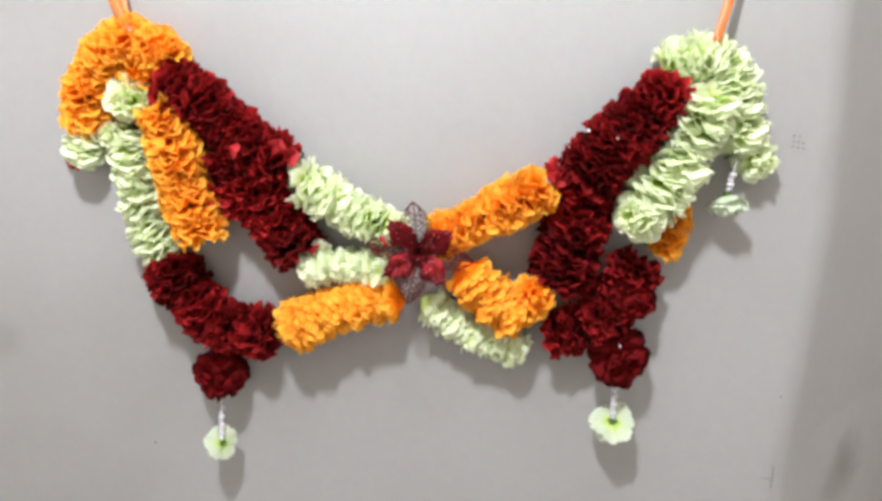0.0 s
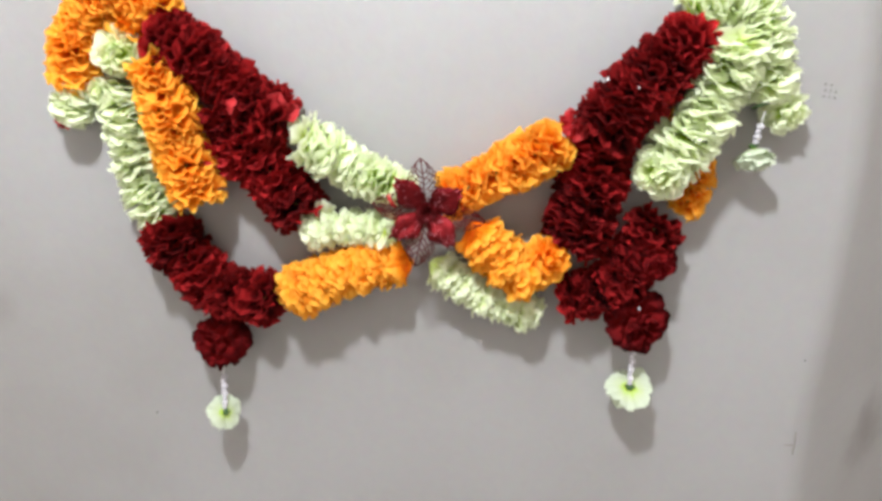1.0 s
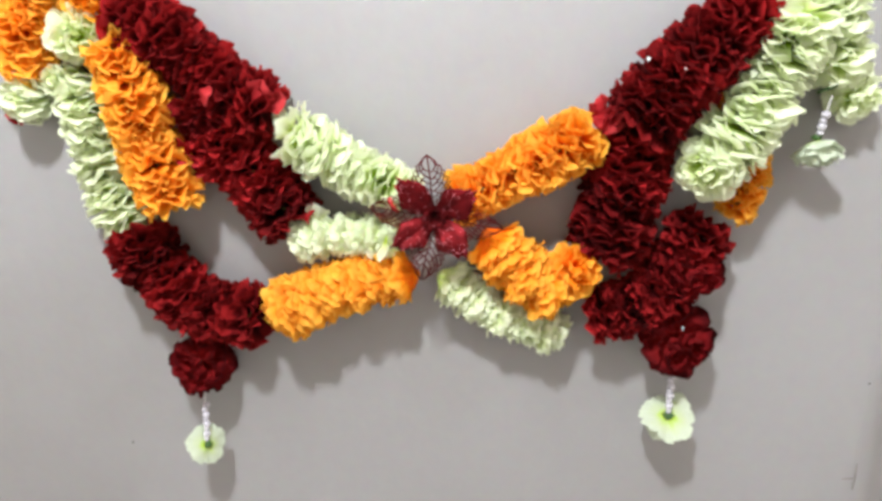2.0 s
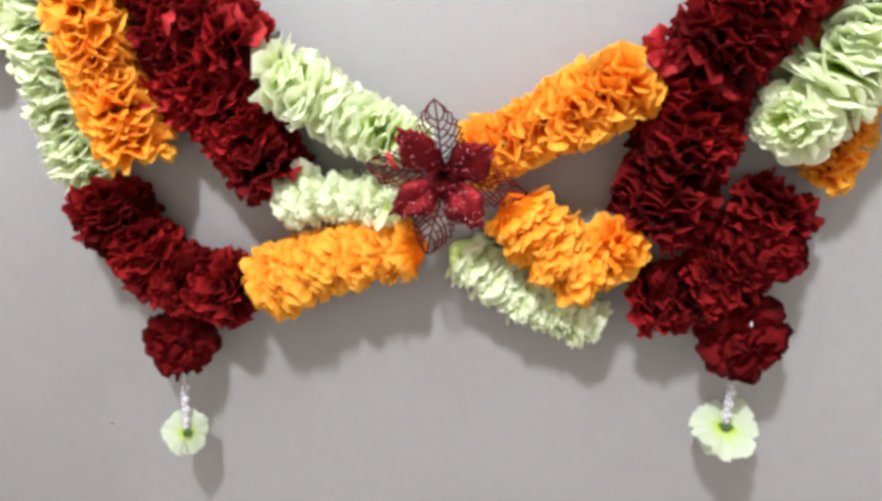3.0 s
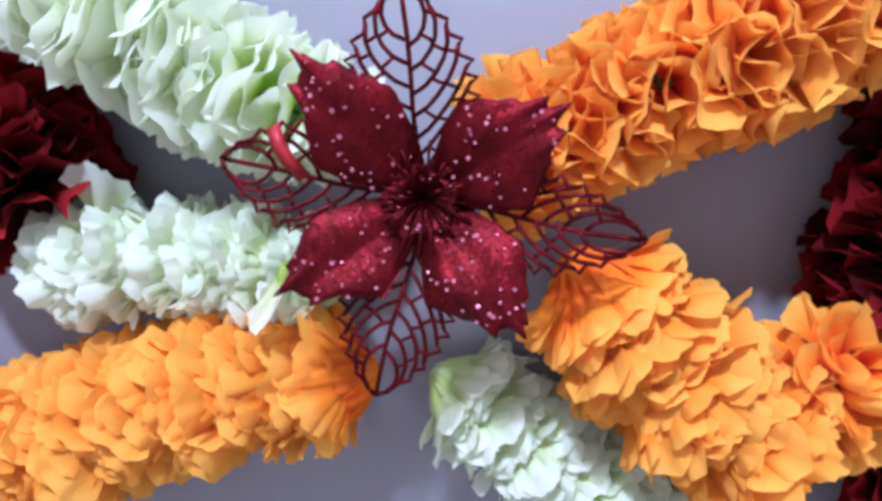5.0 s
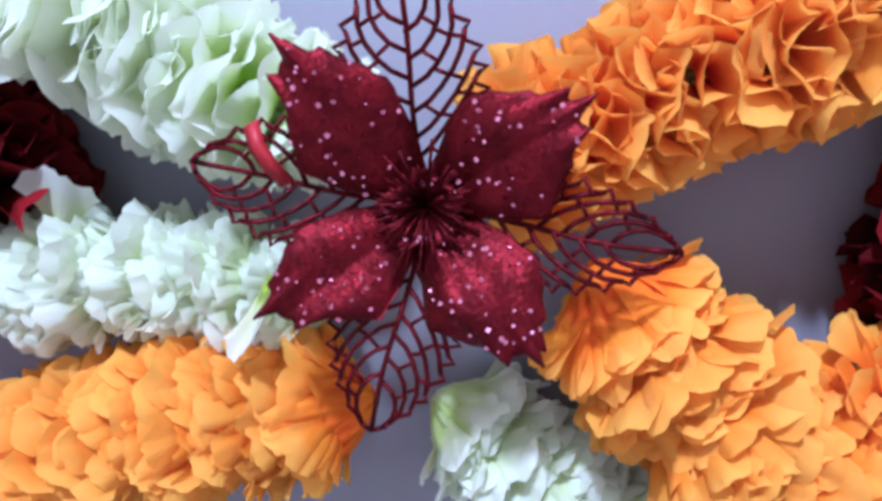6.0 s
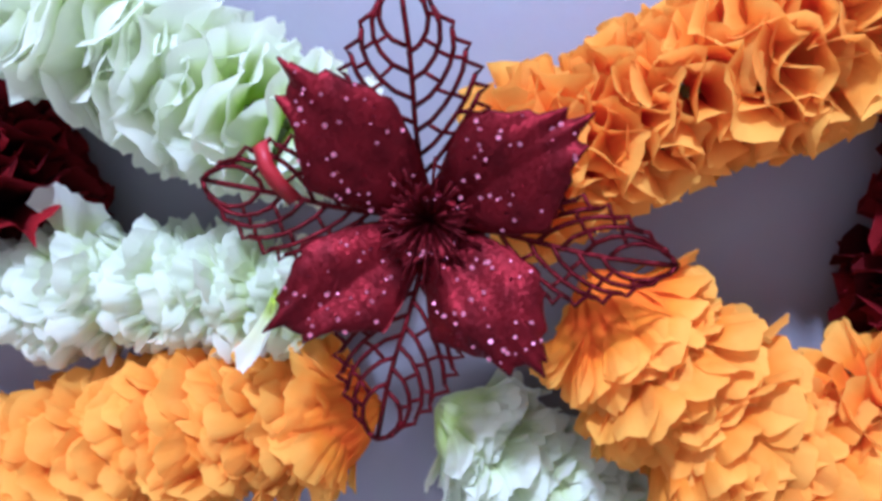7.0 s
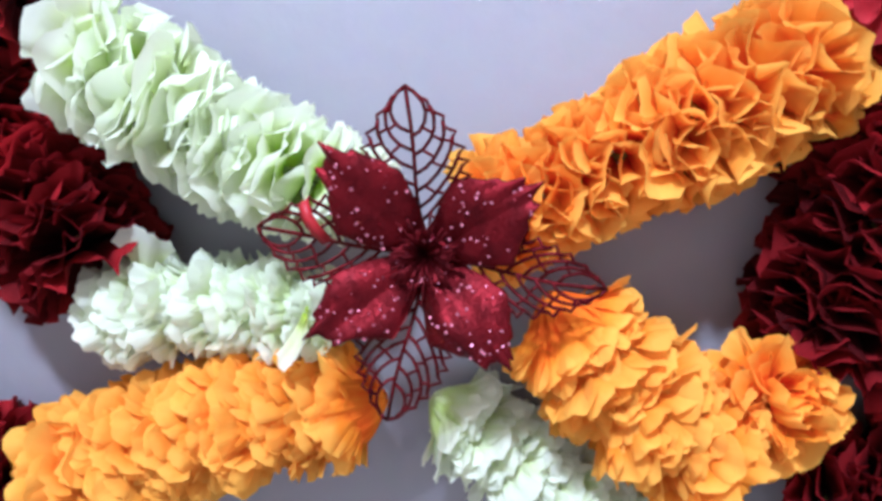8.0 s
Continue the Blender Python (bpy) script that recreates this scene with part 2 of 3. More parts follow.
def flower_mesh(name, mat, seed, layers, ragged=0.06, overlap=1.35, wild=1.0):
    """layers: petals, length, cup in degrees, ruffle, lift."""
    rng = random.Random(seed)
    bm = bmesh.new()
    for count, length, cup, depth, lift in layers:
        turn = rng.uniform(0, 6.28)
        for k in range(count):
            petal(bm, rng, turn + 2 * math.pi * (k + rng.uniform(-0.2, 0.2)) / count, math.pi / count * overlap,
                  length * rng.uniform(0.84, 1.07), radians(cup + rng.uniform(-9, 9)), depth * rng.uniform(0.6, 1.3), lift, ragged, wild=wild)
    return to_mesh(name, bm, mat)


def ruffled_mesh(name, mat, seed, layers, lobes, crimp, ragged=0.04):
    """layers: length, cup in degrees, depth of the folds, lift."""
    rng = random.Random(seed)
    bm = bmesh.new()
    for length, cup, depth, lift in layers:
        ruffle(bm, rng, length * rng.uniform(0.95, 1.04), radians(cup + rng.uniform(-5, 5)), depth * rng.uniform(0.8, 1.2), lift, lobes + rng.randint(-1, 1), ragged, crimp)
    return to_mesh(name, bm, mat)


RUFFLED = [(1.0, -14, 0.13, -0.16), (1.02, -5, 0.14, -0.07), (1.0, 5, 0.15, 0.02), (0.98, 14, 0.15, 0.09), (0.92, 27, 0.15, 0.14)]
BROAD = [(1.0, -12, 0.10, -0.14), (1.02, -3, 0.11, -0.05), (1.0, 6, 0.12, 0.03), (0.98, 15, 0.12, 0.09), (0.92, 27, 0.12, 0.13)]
FINE = [(1.0, -16, 0.10, -0.18), (1.02, -8, 0.10, -0.11), (1.0, -1, 0.11, -0.04), (1.0, 6, 0.11, 0.02), (0.97, 15, 0.11, 0.08), (0.90, 28, 0.11, 0.13)]
LAID = [(17, 1.0, 16, 0.04, -0.18), (17, 1.07, 27, 0.04, -0.24), (17, 1.12, 37, 0.05, -0.32), (16, 1.15, 47, 0.05, -0.42), (15, 1.15, 56, 0.05, -0.5), (13, 1.12, 64, 0.05, -0.55)]
FACING = [(12, 0.98, -35, 0.06, -0.05), (12, 1.0, -12, 0.07, 0.0), (12, 1.0, 6, 0.07, 0.03), (12, 0.96, 22, 0.08, 0.06), (10, 0.88, 40, 0.08, 0.08), (9, 0.78, 58, 0.08, 0.10), (7, 0.66, 74, 0.07, 0.12), (6, 0.56, 86, 0.08, 0.14), (4, 0.5, 96, 0.08, 0.14)]
KINDS = {}
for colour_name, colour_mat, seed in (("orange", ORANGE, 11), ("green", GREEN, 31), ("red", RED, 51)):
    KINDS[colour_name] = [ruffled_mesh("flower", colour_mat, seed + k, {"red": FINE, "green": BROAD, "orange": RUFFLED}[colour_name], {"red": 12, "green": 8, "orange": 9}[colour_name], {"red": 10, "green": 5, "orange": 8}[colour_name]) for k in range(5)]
    KINDS[colour_name + "_laid"] = [flower_mesh("flower", colour_mat, seed + 6 + k, LAID, 0.05, 1.6, 0.45) for k in range(4)]
    KINDS[colour_name + "_facing"] = [flower_mesh("flower", RED_BALL if colour_name == "red" else colour_mat, seed + 10 + k, FACING) for k in range(3)]
OPEN_PETALS = [(7, 1.0, -12, 0.11, -0.12), (7, 1.02, -2, 0.12, -0.03), (7, 1.0, 9, 0.13, 0.05), (7, 0.97, 19, 0.13, 0.10), (6, 0.88, 33, 0.12, 0.15)]
KINDS["green"] += [flower_mesh("flower", GREEN, 45 + k, OPEN_PETALS, 0.05, 1.4, 0.7) for k in range(3)]
KINDS["bright_red_facing"] = [flower_mesh("flower", BRIGHT_RED, 71, [(6, 1.0, 15, 0.18, 0), (5, 0.8, 45, 0.18, 0.05)])]
PLACING = random.Random(5)


def flower(kind, place, axis, radius, parent, tilt=0.24):
    a = (Vector(axis).normalized() + Vector([PLACING.uniform(-tilt, tilt) for _ in range(3)])).normalized()
    ob = new("flower", PLACING.choice(KINDS[kind]))
    q = a.to_track_quat("Z", "Y")
    s = radius * PLACING.uniform(0.88, 1.10)
    ob.matrix_world = Matrix.LocRotScale(place, q, (s, s, s)) @ Matrix.Rotation(PLACING.uniform(0, 6.28), 4, "Z")
    ob.parent = parent
    return ob


def strand(garland, kind, label, radii, points, pitch=0.0135, facing_end=None):
    """A threaded run of flowers of one colour. radii: at its start and end."""
    stations = sweep(points, 0.0085 if kind.endswith("laid") else pitch)
    bm = bmesh.new()
    tube(bm, [p for p, _ in stations], 0.0016, 6)
    s = part("flower_strand", bm, THREAD, garland, label)
    for k, (p, d) in enumerate(stations):
        f = k / max(len(stations) - 1, 1)
        flower(kind, p, d, radii[0] + (radii[1] - radii[0]) * f, s, 0.14 if kind.endswith("laid") else 0.24)
    if facing_end:
        for place, axis, radius in facing_end:
            flower(kind.split("_")[0] + "_facing", place, axis, radius, s, 0.08)
    return s


# ---- the wall, and the unseen room added round it ----
levels = [(0.0, 0.345), (1.03, 0.352), (1.10, 0.353), (1.20, 0.363), (1.29, 0.370), (1.36, 0.374), (1.56, 0.373), (3.0, 0.373)]
TURNED = radians(42)
bm = bmesh.new()
rings = []
for z, edge in levels:
    outline = [(-1.6, 0.0), (edge - 0.010, 0.0)]
    for k in range(1, 7):
        t = TURNED * k / 6
        outline.append((edge - 0.010 + 0.045 * math.sin(t), 0.045 * (1 - math.cos(t))))
    ex, ey = outline[-1]
    outline += [(1.43, ey + (1.43 - ex) * math.tan(TURNED)), (1.43, 1.05), (-1.6, 1.05)]
    rings.append([bm.verts.new((x, y, z)) for x, y in outline])
for ra, rb in zip(rings, rings[1:]):
    for i in range(len(ra)):
        j = (i + 1) % len(ra)
        bm.faces.new((ra[i], ra[j], rb[j], rb[i]))
bm.faces.new(rings[0][::-1])
bm.faces.new(rings[-1])
wall = tagged(new("wall_north", to_mesh("wall_north", bm, PLASTER, False)), "pale grey painted plaster wall with faint stains and a darker patch", "wall", kind="structure")


def slab(name, lo, hi, mat, label, category):
    b = bmesh.new()
    box(b, lo, hi)
    return tagged(new(name, to_mesh(name, b, mat, False)), label, category, kind="structure")


# Out of view: added so that lamp light bounces back into the shadows.
slab("floor", (-1.7, -2.7, -0.1), (1.6, 1.1, 0.0), FLOOR_TILE, "unseen beige tiled floor added to bounce light", "floor")
slab("ceiling", (-1.7, -2.7, 3.0), (1.6, 1.1, 3.1), CEILING_PAINT, "unseen white ceiling added to bounce light", "ceiling")
slab("wall_west", (-1.7, -2.7, 0.0), (-1.6, 1.05, 3.0), ROOM_PAINT, "unseen pale side wall added to bounce light", "wall")
slab("wall_east", (1.43, -2.7, 0.0), (1.53, 1.05, 3.0), ROOM_PAINT, "unseen pale side wall added to bounce light", "wall")
slab("wall_south", (-1.6, -2.7, 0.0), (1.43, -2.6, 3.0), ROOM_PAINT, "unseen pale back wall added to bounce light", "wall")

# ---- left garland ----
left = tagged(new("flower_garland"), "orange, dark red and pale green cloth flower garland on wall", "garland", "garlands")
left.location = (-0.2, 0, 1.38)
right = tagged(new("flower_garland"), "pale green, dark red and orange cloth flower garland on wall", "garland", "garlands")
right.location = (0.16, 0, 1.38)
bpy.context.view_layer.update()

O, G, R = "bright orange marigold strand", "pale green carnation strand", "dark red carnation strand"

strand(left, "orange", O, (0.027, 0.027), [(-0.298, -0.022, 1.558), (-0.321, -0.022, 1.539), (-0.337, -0.022, 1.513), (-0.345, -0.022, 1.490)],
       facing_end=[((-0.276, -0.020, 1.530), (0.1, -1, 0.2), 0.024)])
strand(left, "orange", O, (0.024, 0.024), [(-0.286, -0.020, 1.562), (-0.265, -0.020, 1.552), (-0.252, -0.020, 1.542)])
strand(left, "green", G, (0.019, 0.019), [(-0.345, -0.024, 1.474), (-0.353, -0.024, 1.458)],
       facing_end=[((-0.358, -0.016, 1.459), (-0.3, -0.8, -0.6), 0.025), ((-0.319, -0.026, 1.472), (-0.2, -1, 0.1), 0.017)])
strand(left, "green", G, (0.024, 0.024), [(-0.303, -0.020, 1.473), (-0.304, -0.020, 1.439), (-0.304, -0.020, 1.404), (-0.300, -0.020, 1.371), (-0.292, -0.020, 1.352)],
       facing_end=[((-0.289, -0.032, 1.505), (0.1, -1, 0.1), 0.027)])
strand(left, "orange", O, (0.025, 0.028), [(-0.257, -0.038, 1.490), (-0.250, -0.038, 1.462), (-0.248, -0.038, 1.425), (-0.242, -0.038, 1.395), (-0.238, -0.038, 1.377)])
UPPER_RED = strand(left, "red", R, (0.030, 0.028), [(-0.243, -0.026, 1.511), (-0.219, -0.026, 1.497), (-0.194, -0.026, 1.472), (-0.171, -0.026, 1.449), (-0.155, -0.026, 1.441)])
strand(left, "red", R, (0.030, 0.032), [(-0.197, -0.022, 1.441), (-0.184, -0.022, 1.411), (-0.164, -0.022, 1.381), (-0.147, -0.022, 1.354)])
UPPER_GREEN = strand(left, "green", G, (0.027, 0.019), [(-0.124, -0.032, 1.417), (-0.103, -0.032, 1.403), (-0.076, -0.032, 1.383), (-0.040, -0.030, 1.369)])
LOWER_GREEN = strand(left, "green_laid", G, (0.019, 0.0205), [(-0.053, -0.025, 1.323), (-0.095, -0.025, 1.330), (-0.130, -0.025, 1.328)])
strand(left, "orange_laid", O, (0.023, 0.030), [(-0.047, -0.032, 1.294), (-0.083, -0.032, 1.291), (-0.124, -0.032, 1.278), (-0.147, -0.032, 1.270)],
       facing_end=[((-0.146, -0.032, 1.270), (-0.6, -0.9, -0.25), 0.031)])
strand(left, "red", R, (0.030, 0.029), [(-0.280, -0.024, 1.327), (-0.265, -0.024, 1.302), (-0.246, -0.024, 1.274), (-0.219, -0.024, 1.262), (-0.191, -0.024, 1.258)],
       facing_end=[((-0.243, -0.028, 1.213), (0.05, -1, 0.25), 0.033)])

# ---- right garland ----
strand(right, "green", G, (0.024, 0.024), [(0.221, -0.020, 1.511), (0.241, -0.020, 1.517), (0.269, -0.020, 1.512), (0.281, -0.020, 1.485), (0.286, -0.020, 1.448)],
       facing_end=[((0.304, -0.016, 1.421), (0.4, -1, -0.5), 0.023)])
strand(right, "green", G, (0.027, 0.029), [(0.254, -0.038, 1.480), (0.245, -0.038, 1.454), (0.232, -0.038, 1.423), (0.210, -0.038, 1.393)],
       facing_end=[((0.194, -0.042, 1.378), (-0.6, -1, -0.2), 0.030)])
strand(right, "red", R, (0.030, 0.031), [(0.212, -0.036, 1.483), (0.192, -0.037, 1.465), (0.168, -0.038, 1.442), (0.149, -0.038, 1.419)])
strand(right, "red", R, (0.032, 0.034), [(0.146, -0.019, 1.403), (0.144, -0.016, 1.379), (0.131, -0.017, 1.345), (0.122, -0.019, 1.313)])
UPPER_ORANGE = strand(right, "orange", O, (0.024, 0.027), [(0.008, -0.028, 1.360), (0.036, -0.028, 1.372), (0.070, -0.028, 1.387), (0.098, -0.028, 1.401)])
strand(right, "orange_laid", O, (0.026, 0.028), [(0.029, -0.036, 1.322), (0.049, -0.037, 1.297), (0.070, -0.037, 1.283)],
       facing_end=[((0.093, -0.038, 1.297), (0.5, -1, 0.1), 0.026), ((0.082, -0.034, 1.285), (0.4, -1, -0.2), 0.024)])
strand(right, "green_laid", G, (0.021, 0.022), [(-0.011, -0.022, 1.285), (0.016, -0.022, 1.263), (0.052, -0.022, 1.242), (0.077, -0.022, 1.235)])
strand(right, "red", R, (0.028, 0.027), [(0.119, -0.022, 1.251), (0.144, -0.022, 1.257), (0.171, -0.022, 1.275), (0.184, -0.022, 1.297), (0.194, -0.022, 1.317)],
       facing_end=[((0.177, -0.028, 1.227), (0.05, -1, 0.05), 0.032), ((0.188, -0.032, 1.293), (0.3, -1, -0.1), 0.029)])
strand(right, "orange", O, (0.016, 0.016), [(0.214, -0.018, 1.423), (0.227, -0.018, 1.393), (0.234, -0.018, 1.359), (0.223, -0.018, 1.339)])

# single flowers tucked between the strands


def tucked(garland, kind, label, place, axis, radius):
    behind = Vector(place) + Vector((0, 0.010, 0))
    b = bmesh.new()
    tube(b, [behind, behind.lerp(Vector(place), 0.4)], 0.0012, 6)
    flower(kind, place, axis, radius, part("flower_strand", b, THREAD, garland, label), 0.05)


tucked(left, "bright_red_facing", "single bright red flower", (-0.212, -0.026, 1.403), (-0.3, -0.8, -0.5), 0.024)
tucked(left, "bright_red_facing", "single bright red flower", (-0.363, -0.030, 1.446), (-0.6, -0.5, -0.5), 0.008)
tucked(right, "bright_red_facing", "single bright red flower", (0.121, -0.036, 1.422), (-0.7, -0.7, 0.2), 0.018)

# loose petals that stand out from the ends of strands


def loose_petal(strand_ob, mat, base, tip, facing, spread, seed):
    base, d = Vector(base), Vector(tip) - Vector(base)
    x = d.normalized()
    z = (Vector(facing) - x * x.dot(Vector(facing))).normalized()
    turn = Matrix((x, z.cross(x), z)).transposed().to_4x4()
    b = bmesh.new()
    petal(b, random.Random(seed), 0.0, spread, 1.0, 0.0, 0.12, 0.0, 0.08, 14, 7)
    ob = new("petal", to_mesh("petal", b, mat))
    ob.matrix_world = Matrix.Translation(base) @ turn @ Matrix.Diagonal((d.length, d.length, d.length, 1))
    ob.parent = strand_ob
    return ob


bpy.context.view_layer.update()
loose_petal(LOWER_GREEN, GREEN, (-0.120, -0.029, 1.336), (-0.1125, -0.037, 1.3605), (0.3, -1, 0.5), 0.5, 3)
loose_petal(LOWER_GREEN, GREEN, (-0.126, -0.036, 1.329), (-0.142, -0.042, 1.332), (0.2, -1, 0.5), 0.30, 4)
loose_petal(LOWER_GREEN, GREEN, (-0.058, -0.036, 1.334), (-0.061, -0.052, 1.3135), (0.2, -1, 0.5), 0.28, 5)
loose_petal(UPPER_ORANGE, ORANGE, (0.104, -0.034, 1.393), (0.1215, -0.038, 1.3975), (0.1, -1, 0.1), 0.62, 7)
loose_petal(UPPER_ORANGE, ORANGE, (0.104, -0.036, 1.387), (0.117, -0.038, 1.3835), (0.1, -1, 0.1), 0.5, 8)
loose_petal(UPPER_RED, BRIGHT_RED, (-0.155, -0.036, 1.436), (-0.130, -0.034, 1.449), (0.1, -1, 0.2), 0.55, 12)
loose_petal(UPPER_RED, BRIGHT_RED, (-0.158, -0.040, 1.440), (-0.138, -0.044, 1.460), (0.1, -1, 0.3), 0.5, 13)
loose_petal(UPPER_RED, BRIGHT_RED, (-0.196, -0.048, 1.462), (-0.180, -0.055, 1.452), (0.1, -1, 0.4), 0.5, 14)
loose_petal(UPPER_GREEN, PALE, (-0.122, -0.034, 1.428), (-0.139, -0.040, 1.438), (0.1, -1, 0.1), 0.5, 9)

# ---- hanging ribbons ----


def ribbon(points, width, label):
    st = sweep(points, 0.006)
    b = bmesh.new()
    rows = []
    for k, (p, d) in enumerate(st):
        side = d.cross(Vector((0.25 * math.sin(k * 0.5), 1, 0.1))).normalized()
        n = side.cross(d)
        rows.append([b.verts.new(p + side * u * width / 2 + n * (0.0004 * s + 0.0006 * u * u)) for s in (-1, 1) for u in (-1, -0.33, 0.33, 1)])
    for ra, rb in zip(rows, rows[1:]):
        for i, j in ((0, 1), (1, 2), (2, 3), (3, 7), (7, 6), (6, 5), (5, 4), (4, 0)):
            b.faces.new((ra[i], ra[j], rb[j], rb[i]))
    for r in (rows[0], rows[-1]):
        b.faces.new((r[0], r[1], r[2], r[3], r[7], r[6], r[5], r[4]))
    return tagged(new("hanging_ribbon", to_mesh("hanging_ribbon", b, RIBBON)), label, "ribbon", "ribbons that hold the garland")


ribbon([(-0.311, -0.004, 1.650), (-0.302, -0.016, 1.612), (-0.287, -0.030, 1.578), (-0.281, -0.034, 1.560)], 0.009, "narrow orange satin ribbon loop above orange flowers")
ribbon([(-0.294, -0.004, 1.650), (-0.290, -0.016, 1.612), (-0.283, -0.028, 1.578), (-0.279, -0.034, 1.558)], 0.007, "narrow orange satin ribbon loop above orange flowers")
ribbon([(0.301, -0.004, 1.640), (0.285, -0.014, 1.598), (0.268, -0.026, 1.560), (0.258, -0.034, 1.530)], 0.008, "narrow orange satin ribbon above pale green flowers")

# ---- bead tassels ----
TASSEL_SKIRT = [(1.0, 8, 0.11, 0.0), (0.92, 22, 0.12, 0.05)]


def tassel(top, place, axis, radius, label, beads=8, skirt=TASSEL_SKIRT):
    top, place = Vector(top), Vector(place)
    e = tagged(new("bead_tassel"), label, "tassel", "bead tassels under the garland")
    e.location = place
    b = bmesh.new()
    tube(b, [top, top.lerp(place, 0.5), place], 0.0005, 5)
    part("thread", b, WHITE_THREAD, e)
    span = (place - top).length
    for k in range(beads):
        b = bmesh.new()
        r = 0.0036 if k % 2 else 0.0028
        bmesh.ops.create_icosphere(b, subdivisions=2, radius=r)
        at = place.lerp(top, min(0.95, (0.006 + 0.0046 * k) / span)) + Vector((0.0008 * math.sin(3 * k), -0.0006 * math.cos(5 * k), 0))
        bmesh.ops.transform(b, matrix=Matrix.Translation(at) @ Matrix.Diagonal((1, 1, 0.85, 1)), verts=b.verts)
        part("bead", b, BEAD, e, "clear glass bead" if k == 0 else "")
    ob = new("flower", ruffled_mesh("flower", PALE, 90 + int(radius * 1e4), skirt, 6, 5, 0.05))
    a = Vector(axis).normalized()
    ob.parent = e
    ob.matrix_basis = Matrix.LocRotScale(None, a.to_track_quat("Z", "Y"), (radius, radius, radius))
    b = bmesh.new()
    rng = random.Random(3)
    for k in range(6):
        t = k * math.pi / 3
        side = a.orthogonal().normalized()
        side = Matrix.Rotation(t, 3, a) @ side
        tip = place - a * 0.003 + side * radius * rng.uniform(0.16, 0.24)
        tube(b, [place - a * 0.001, place - a * 0.003 + side * radius * 0.12, tip], lambda f: 0.0030 * (1.12 - f), 6)
    part("calyx", b, CALYX, e, "small dark green calyx")
    return e


tassel((-0.247, -0.024, 1.200), (-0.249, -0.040, 1.134), (-0.72, 0.55, -0.42), 0.020, "pale green flower on clear beads below a red flower")
tassel((0.176, -0.030, 1.210), (0.173, -0.033, 1.155), (0.0, 0.50, -0.86), 0.025, "wide pale green flower on clear beads below a red flower")
tassel((0.283, -0.030, 1.424), (0.277, -0.026, 1.390), (0.0, -0.45, -1.0), 0.021, "small pale green flower on clear beads below green flowers", 4, [(1.0, 30, 0.09, 0), (1.0, 48, 0.10, 0.02), (0.95, 62, 0.10, 0.04)])

# a clear drop above the red flower, and a bare stem end
drop = tagged(new("glass_drop"), "small clear glass drop on the dark red flowers", "bead")
drop.location = (0.174, -0.068, 1.256)
b = bmesh.new()
bmesh.ops.create_icosphere(b, subdivisions=2, radius=0.0011)
bmesh.ops.transform(b, matrix=Matrix.Translation((0.174, -0.068, 1.256)) @ Matrix.Diagonal((0.7, 0.7, 1.8, 1)), verts=b.verts)
part("drop", b, BEAD, drop)
b = bmesh.new()
tube(b, [Vector((0.287, -0.030, 1.432)), Vector((0.279, -0.034, 1.430)), Vector((0.270, -0.036, 1.427))], lambda f: 0.0018 - 0.0006 * f, 7)
part("stem", b, CALYX, right, "dark green bare stem end")

for k, (x, z) in enumerate(((0.144, 1.461), (0.169, 1.453))):
    b = bmesh.new()
    bmesh.ops.create_icosphere(b, subdivisions=2, radius=0.0012)
    bmesh.ops.transform(b, matrix=Matrix.Translation((x, -0.066, z)), verts=b.verts)
    part("pearl", b, WHITE_THREAD, right, "tiny white pearl" if k == 0 else "")

# ---- glittered poinsettia ----
HEART = Vector((-0.0148, -0.050, 1.3505))
poinsettia = tagged(new("poinsettia"), "dark red glitter poinsettia with lace petals where strands cross", "artificial flower")
poinsettia.location = HEART


def frame_of(angle, rise):
    """Along, across and outward for a petal that leaves the heart at an angle seen from the room."""
    a = radians(angle)
    along = Vector((math.cos(a), 0, math.sin(a)))
    out = Vector((0, -1, 0))
    along, out = (along * math.cos(rise) + out * math.sin(rise)), (out * math.cos(rise) - along * math.sin(rise))
    return along, out.cross(along), out


